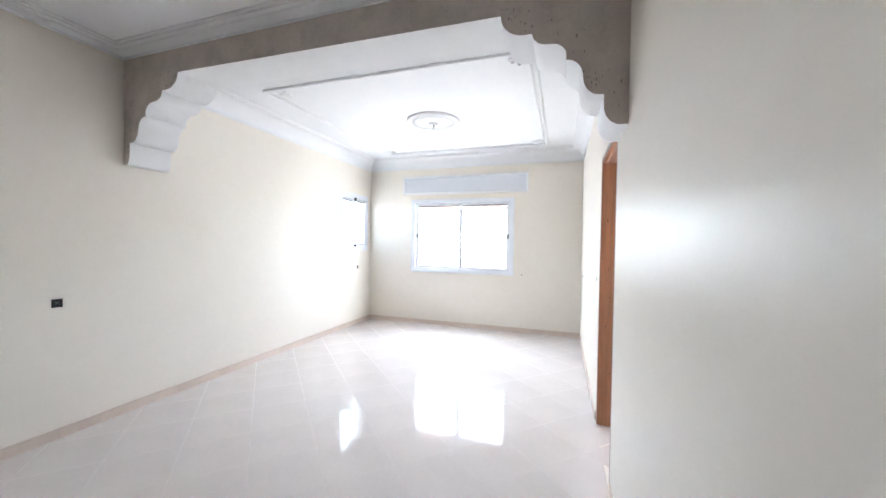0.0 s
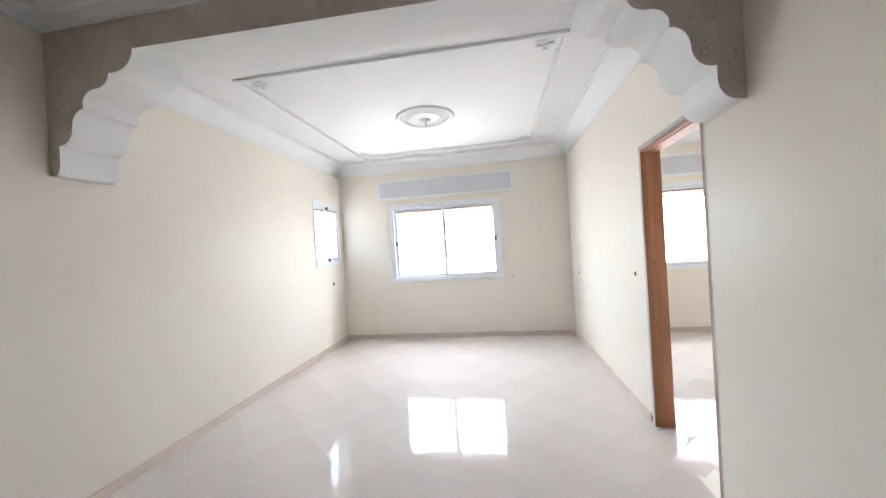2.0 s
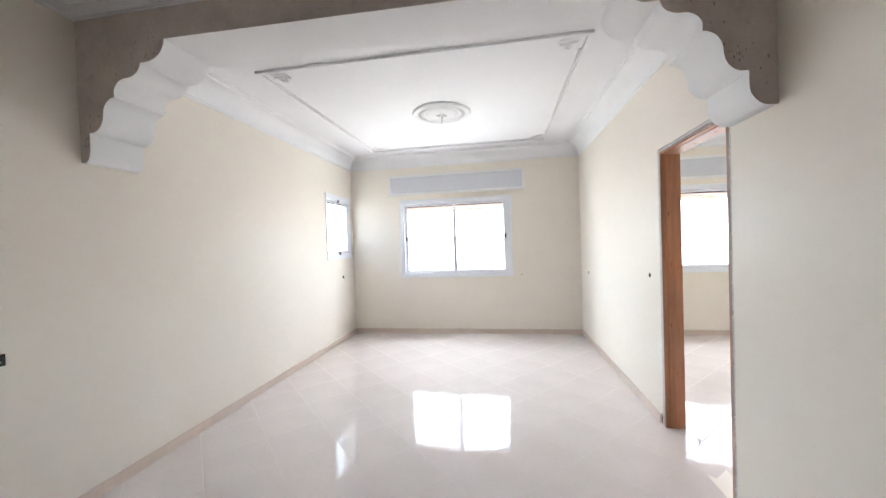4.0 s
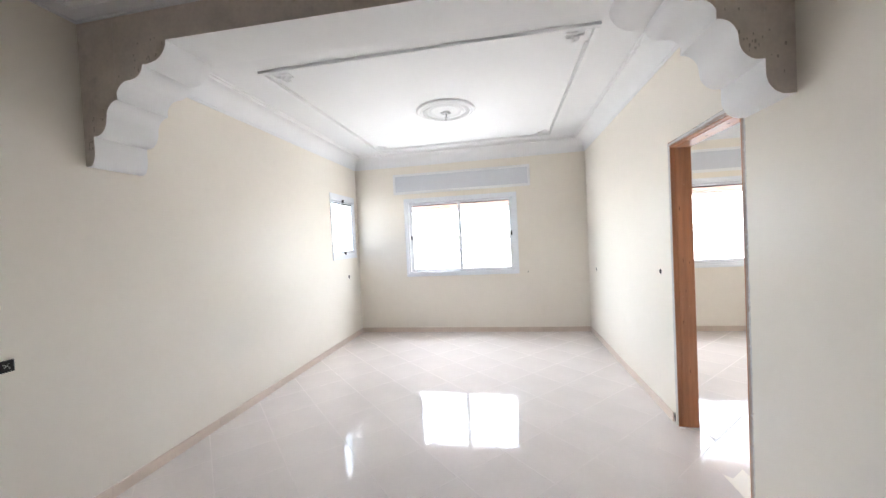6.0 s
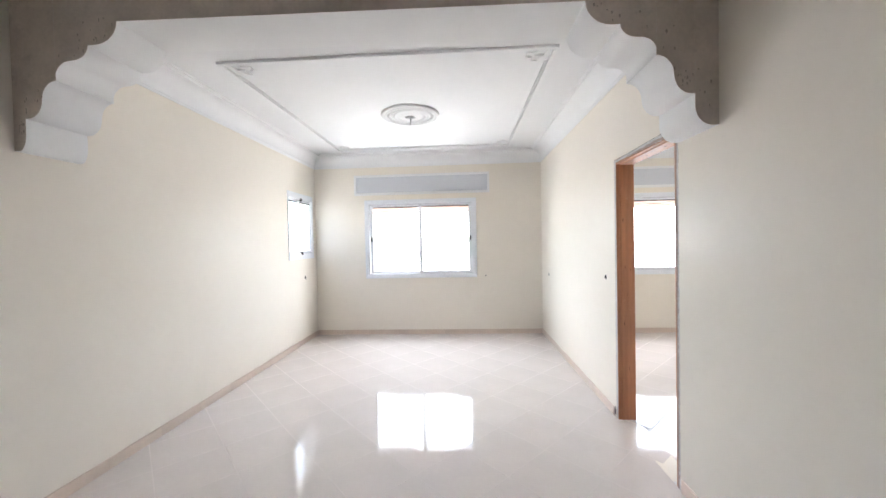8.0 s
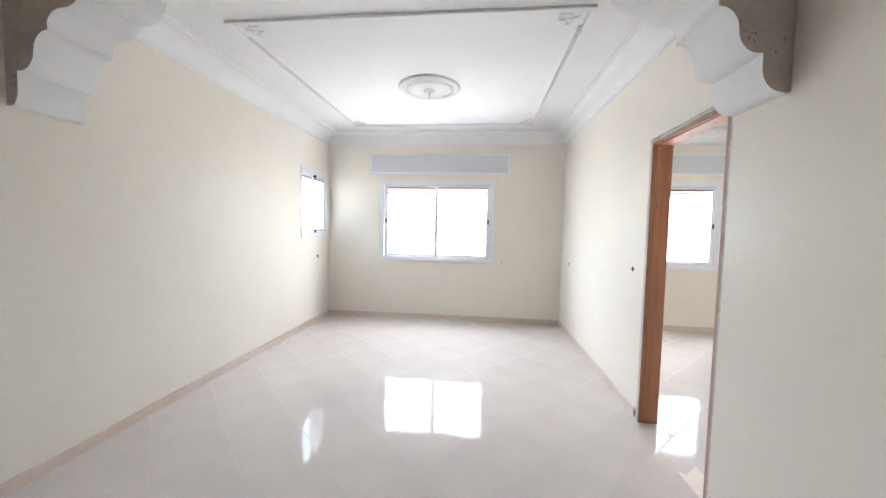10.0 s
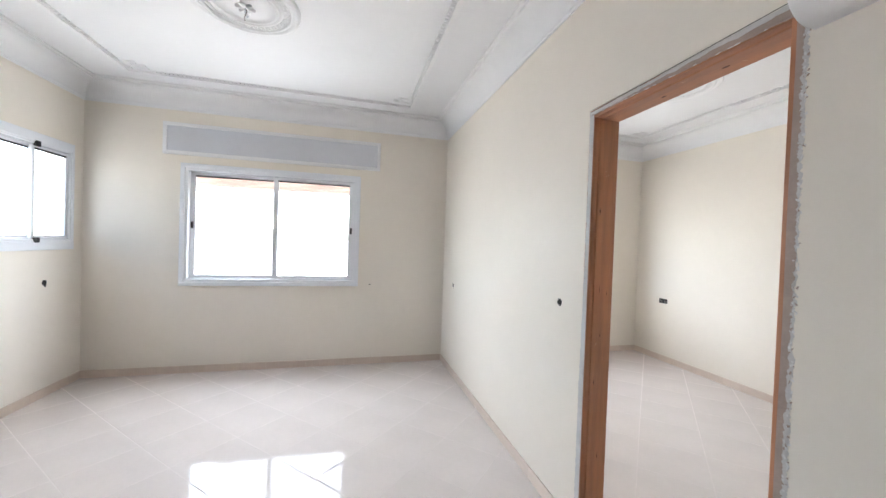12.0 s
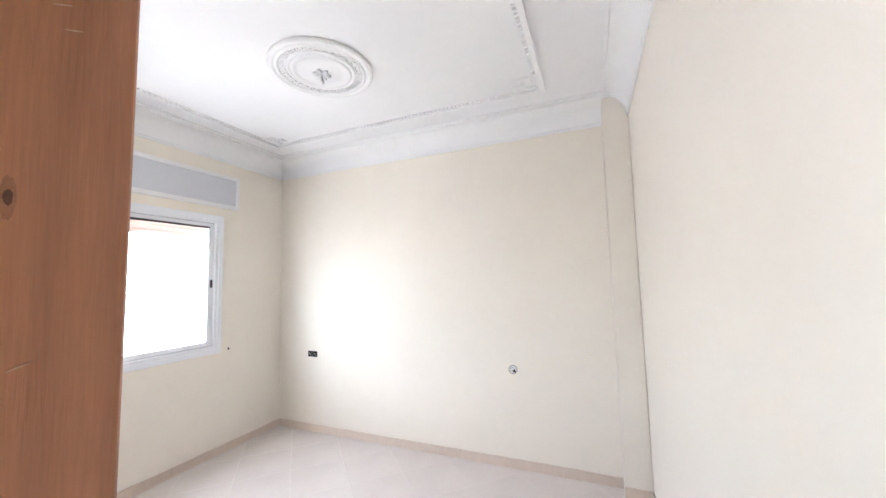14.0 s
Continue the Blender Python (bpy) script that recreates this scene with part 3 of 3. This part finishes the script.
def ragged_strip(z0, z1, inner, outer, amp, step=0.012, fine=0.6, thick=0.003):
    """A thin mortar smear on the partition, with one clean edge and one ragged one. inner, outer: y as functions of z."""
    b = bmesh.new()
    n = int((z1 - z0) / step)
    last = None
    wob = 0.0
    for k in range(n + 1):
        z = z0 + (z1 - z0) * k / n
        wob = wob * fine + random.uniform(-amp, amp)
        yi, yo = inner(z), outer(z) + wob
        row = [b.verts.new((XR - 0.0004, yi, z)), b.verts.new((XR - thick, yi, z)), b.verts.new((XR - thick * random.uniform(0.5, 1.0), yo, z)), b.verts.new((XR + 0.0005, yo + (0.002 if yo > yi else -0.002), z))]
        if last:
            for i in range(3):
                b.faces.new((last[i], last[i + 1], row[i + 1], row[i]))
        last = row
    bmesh.ops.recalc_face_normals(b, faces=b.faces[:])
    return b


structure("filler_smear", ragged_strip(0.0, 2.10, lambda z: 2.550, lambda z: 2.5325 + 0.002 * math.sin(5 * z), 0.0028, 0.003, 0.6, 0.0006), GREYFILL, "ragged white filler edge beside the door lining", "filler")
structure("mortar_smear", ragged_strip(0.0, 2.10, lambda z: 2.5585 + 0.0008 * math.sin(9 * z), lambda z: 2.5405 + 0.002 * math.sin(7 * z + 1), 0.0026, 0.003, 0.62, 0.0010), SMEAR, "rough grey mortar smear along the door lining", "mortar")
structure("filler_smear", ragged_strip(0.0, 2.09, lambda z: 3.3575, lambda z: 3.388 + 0.004 * math.sin(3 * z), 0.0022, 0.006, 0.5, 0.0016), GREYFILL, "thin grey filler line along the door lining", "filler")


def head_smear(low=2.066, high=2.094, slope=0.012, proud=0.0022, wild=0.003):
    b = bmesh.new()
    last = None
    n = 70
    wob = 0.0
    for k in range(n + 1):
        y = 2.52 + (3.39 - 2.52) * k / n
        wob = wob * 0.7 + random.uniform(-wild, wild)
        zt = high + slope * (1 - k / n) + 0.5 * wob
        zb = low + 0.012 * (k / n) + random.uniform(-0.002, 0.002)
        row = [b.verts.new((XR + 0.0003, y, zb)), b.verts.new((XR - proud, y, zb + 0.002)), b.verts.new((XR - 0.8 * proud, y, zt)), b.verts.new((XR + 0.0005, y, zt + 0.002))]
        if last:
            for i in range(3):
                b.faces.new((last[i], last[i + 1], row[i + 1], row[i]))
        last = row
    bmesh.ops.recalc_face_normals(b, faces=b.faces[:])
    return b


structure("mortar_smear", head_smear(), GREYFILL, "grey mortar smear above the door lining", "mortar")
structure("mortar_smear", head_smear(2.0655, 2.079, 0.011, 0.0027, 0.005), SMEAR, "brown mortar smear along the head of the door lining", "mortar")
b = bmesh.new()
vs = [b.verts.new(p) for p in ((XR - 0.001, 2.56, 2.109), (XR - 0.001, 2.56, 2.1115), (XR - 0.001, 3.38, 2.0965), (XR - 0.001, 3.38, 2.0945))]
b.faces.new(vs)
structure("pencil_line", b, BLACK, "thin dark pencil line on the wall above the doorway", "mark")

flecks = empty("mortar_fleck", (XR, 2.535, 1.0), "small brown mortar flecks on the filler edge", "mortar", "", "structure")
for k in range(300):
    tone = (SMEAR, FILLER, GREYFILL)[(k * 7 // 3) % 3]
    c = part("fleck", blot(random.uniform(0.001, 0.0035), random.uniform(0.0012, 0.006), 9, 0.35, 0.0003 + 0.0003 * random.random()), tone, flecks)
    c.matrix_basis = pose(-0.0014, random.uniform(-0.007, 0.006), random.uniform(-0.98, 1.07), 0, random.uniform(-60, 60), -90)

for y, label in ((3.352, "pale mortar crumbs at the foot of the door lining"), (2.574, "pale mortar crumbs at the foot of the door lining")):
    crumbs = empty("mortar_crumb", (0.72, y, 0.0), label, "mortar", "", "structure")
    for k in range(9):
        c = part("crumb", blot(random.uniform(0.006, 0.016), random.uniform(0.004, 0.010), 9, 0.3, 0.003), FILLER, crumbs)
        c.matrix_basis = pose(random.uniform(-0.068, 0.068), (-1 if y > 3 else 1) * random.uniform(0.012, 0.022), 0.0, -90, 0, random.uniform(0, 180))


# ---- sockets and holes ----
def on_wall(x, y, z, side):
    """Pose of a small thing on a wall: its front, -y, turns to the room. side: which wall carries it."""
    return pose(x, y, z, 0, 0, {"north": 0, "west": 90, "east": -90}[side])


def socket_box(m, gangs, label):
    """An open black flush box with torn rim and wire ends."""
    thing = empty("socket_box", (0, 0, 0), label, "socket box", "flush boxes")
    thing.matrix_world = m
    for g in range(gangs):
        off = (g - (gangs - 1) / 2) * 0.062
        b = bmesh.new()
        o, i = 0.029, 0.025
        for a in ((off - o, off + o, -0.004, -0.0003, i, o), (off - o, off + o, -0.004, -0.0003, -o, -i), (off - o, off - i, -0.004, -0.0003, -i, i), (off + i, off + o, -0.004, -0.0003, -i, i)):
            box(*a, bm=b)
        part("rim", b, BLACK, thing)
        part("cavity", box(off - i, off + i, -0.0018, -0.0006, -i, i), HOLE, thing, "dark open cavity")
        part("wire", tube([(off - 0.012, -0.002, 0.010), (off - 0.002, -0.010, 0.004), (off + 0.008, -0.010, -0.006), (off + 0.012, -0.003, -0.014)], 0.0024), COPPER, thing, "curled grey wire end")
        part("wire", tube([(off + 0.010, -0.002, 0.012), (off + 0.002, -0.008, 0.004), (off - 0.010, -0.006, -0.006)], 0.002), COPPER, thing, "curled grey wire end")
    return thing


socket_box(on_wall(XL, 1.805, 0.958, "west"), 1, "black open flush box with wires in the wall")
socket_box(on_wall(X3, 5.626, 0.779, "east"), 2, "black double flush box in the second room's wall")


def round_box(m, label):
    thing = empty("round_socket_box", (0, 0, 0), label, "socket box", "flush boxes")
    thing.matrix_world = m
    b = bmesh.new()
    n = 20
    rings = []
    for r, y in ((0.036, -0.0004), (0.036, -0.004), (0.030, -0.004), (0.030, -0.0012)):
        rings.append([b.verts.new((r * math.cos(2 * math.pi * k / n), y, r * math.sin(2 * math.pi * k / n))) for k in range(n)])
    for a, c in zip(rings, rings[1:]):
        for k in range(n):
            b.faces.new((a[k], a[(k + 1) % n], c[(k + 1) % n], c[k]))
    bmesh.ops.recalc_face_normals(b, faces=b.faces[:])
    part("rim", b, COPPER, thing)
    part("cavity", blot(0.029, 0.029, 18, 0.05, 0.0009), FILLER, thing, "pale dusty cavity")
    k = part("knockout", blot(0.013, 0.011, 10, 0.25, 0.0008), HOLE, thing, "dark knocked-out opening")
    k.location = (0.010, -0.0012, -0.012)
    for pts in ([(-0.022, -0.002, 0.004), (-0.012, -0.008, 0.016), (0.006, -0.010, 0.014), (0.016, -0.003, 0.002)], [(0.014, -0.002, 0.006), (0.002, -0.008, -0.006), (-0.016, -0.004, -0.014)]):
        part("wire", tube(pts, 0.0028), COPPER, thing, "grey wire end")
    return thing


round_box(on_wall(X3, 3.525, 0.776, "east"), "round open flush box with wires in the wall")


def wall_hole(m, w, h, label, spill=True):
    thing = empty("wall_hole", (0, 0, 0), label, "hole", "torn holes")
    thing.matrix_world = m
    part("cavity", blot(w, h, 16, 0.22, 0.0012), HOLE, thing)
    if spill:
        k = part("torn_edge", blot(w * 0.35, h * 0.55, 9, 0.35, 0.0015), HOLE, thing)
        k.location = (w * 0.3, -0.0004, -h * 0.85)
    return thing


wall_hole(on_wall(XR, 3.585, 1.138, "east"), 0.022, 0.019, "dark torn switch hole in the cream wall")
wall_hole(on_wall(XR, 5.636, 0.977, "east"), 0.020, 0.020, "small dark hole in the cream wall")
wall_hole(on_wall(XL, 5.652, 0.98, "west"), 0.024, 0.026, "small dark hole below the side window")
wall_hole(on_wall(-0.233, YF, 0.926, "north"), 0.009, 0.007, "tiny dark hole beside the window", False)
wall_hole(on_wall(2.917, YF, 0.925, "north"), 0.010, 0.010, "tiny dark hole beside the second window", False)
wall_hole(on_wall(XR, 3.412, 0.045, "east"), 0.010, 0.036, "dark unfilled gap at the end of the skirting", False)


# ---- skirting of cut tile ----
def skirting(name, pts, inward, step=0.412):
    """Skirting tiles from point to point along one wall."""
    (x0, y0), (x1, y1) = pts
    length = math.hypot(x1 - x0, y1 - y0)
    n = max(1, math.ceil(length / step))
    thing = empty(name, (x0, y0, 0), "beige skirting tiles along the wall", "skirting", "", "structure")
    thing.rotation_euler[2] = math.atan2(y1 - y0, x1 - x0)
    shapes = {}
    for k in range(n):
        a, c = k * step, min((k + 1) * step, length)
        key = round(c - a, 3)
        if key not in shapes:
            b = box(0.0008, c - a - 0.0008, *(sorted((0.0005, inward * 0.010))), 0.0, SK)
            bmesh.ops.bevel(b, geom=[e for e in b.edges if all(v.co.z > 0.03 for v in e.verts)], offset=0.002, segments=1, affect='EDGES')
            me = bpy.data.meshes.new("skirting_tile")
            b.to_mesh(me)
            b.free()
            me.materials.append(SKIRT)
            shapes[key] = me
        ob = new("skirting_tile", shapes[key])
        ob.parent = thing
        ob.location = (a, 0, 0)
    return thing


skirting("baseboard_west", ((XL, YN), (XL, YF)), -1)
skirting("baseboard_north", ((XL + 0.011, YF), (XR - 0.011, YF)), -1)
skirting("baseboard_partition", ((XR, 3.425), (XR, YF)), 1)
skirting("baseboard_partition_near", ((XR, YN), (XR, 2.51)), 1)
skirting("baseboard_second_partition", ((X2, 3.40), (X2, YF)), -1)
skirting("baseboard_second_north", ((X2 + 0.011, YF), (X3 - 0.011, YF)), -1)
skirting("baseboard_second_east", ((X3, 2.757), (X3, YF)), 1)
skirting("baseboard_pillar", ((X3 - 0.118, Y2 + 0.012), (X3 - 0.118, 2.755)), 1)
skirting("baseboard_second_south", ((X2 + 0.02, Y2), (X3 - 0.119, Y2)), 1)


# ---- floor: tiles laid on the diagonal ----
floor = structure("floor", box(XL, X3, YN, YF, -0.28, -0.0005), GROUT, "polished beige floor tiles laid on the diagonal", "floor")
HALF = 0.2915
GAP = 0.0044


def clip_poly(poly, axis, limit, keep_less):
    res = []
    for i, p in enumerate(poly):
        q = poly[(i + 1) % len(poly)]
        pin = p[axis] <= limit if keep_less else p[axis] >= limit
        qin = q[axis] <= limit if keep_less else q[axis] >= limit
        if pin:
            res.append(p)
        if pin != qin:
            t = (limit - p[axis]) / (q[axis] - p[axis])
            res.append(tuple(p[k] + t * (q[k] - p[k]) for k in (0, 1)))
    return res


def tile_mesh(poly):
    b = bmesh.new()
    cx, cy = sum(p[0] for p in poly) / len(poly), sum(p[1] for p in poly) / len(poly)
    rim = [[b.verts.new((cx + (x - cx) * (1 - w / HALF), cy + (y - cy) * (1 - w / HALF), z)) for x, y in poly] for w, z in ((0.0034, 0.0), (0.0022, -0.00007), (0.0011, -0.00025), (0.0, -0.0007))]
    b.faces.new(rim[0])
    n = len(poly)
    for i in range(n):
        j = (i + 1) % n
        for p, q in zip(rim, rim[1:]):
            b.faces.new((p[i], q[i], q[j], p[j]))
    bmesh.ops.recalc_face_normals(b, faces=b.faces[:])
    me = bpy.data.meshes.new("floor_tile")
    b.to_mesh(me)
    b.free()
    me.materials.append(TILE)
    return me


h = HALF - GAP
whole = tile_mesh([(0, -h), (h, 0), (0, h), (-h, 0)])
random.seed(11)
for rx0, rx1, ry0, ry1 in ((XL, XR, YN, YF), (XR, X2, 2.555, 3.385), (X2, X3, Y2, YF)):
    for i in range(-40, 60):
        for j in range(-40, 60):
            if (i + j) % 2:
                continue
            cx, cy = -0.912 + i * HALF, 2.625 + HALF + j * HALF
            if cx + h < rx0 or cx - h > rx1 or cy + h < ry0 or cy - h > ry1:
                continue
            poly = [(cx, cy - h), (cx + h, cy), (cx, cy + h), (cx - h, cy)]
            cut = clip_poly(clip_poly(clip_poly(clip_poly(poly, 0, rx0, False), 0, rx1, True), 1, ry0, False), 1, ry1, True)
            if len(cut) < 3 or abs(sum(cut[k][0] * cut[(k + 1) % len(cut)][1] - cut[(k + 1) % len(cut)][0] * cut[k][1] for k in range(len(cut)))) < 0.004:
                continue
            edge = len(cut) != 4 or any(abs(a[0] - c[0]) + abs(a[1] - c[1]) > 1e-6 for a, c in zip(cut, poly))
            ob = new("floor_tile", tile_mesh([(x - cx, y - cy) for x, y in cut]) if edge else whole)
            ob.parent = floor
            ob.matrix_basis = pose(cx, cy, 0, random.uniform(-0.04, 0.04), random.uniform(-0.04, 0.04), 0)
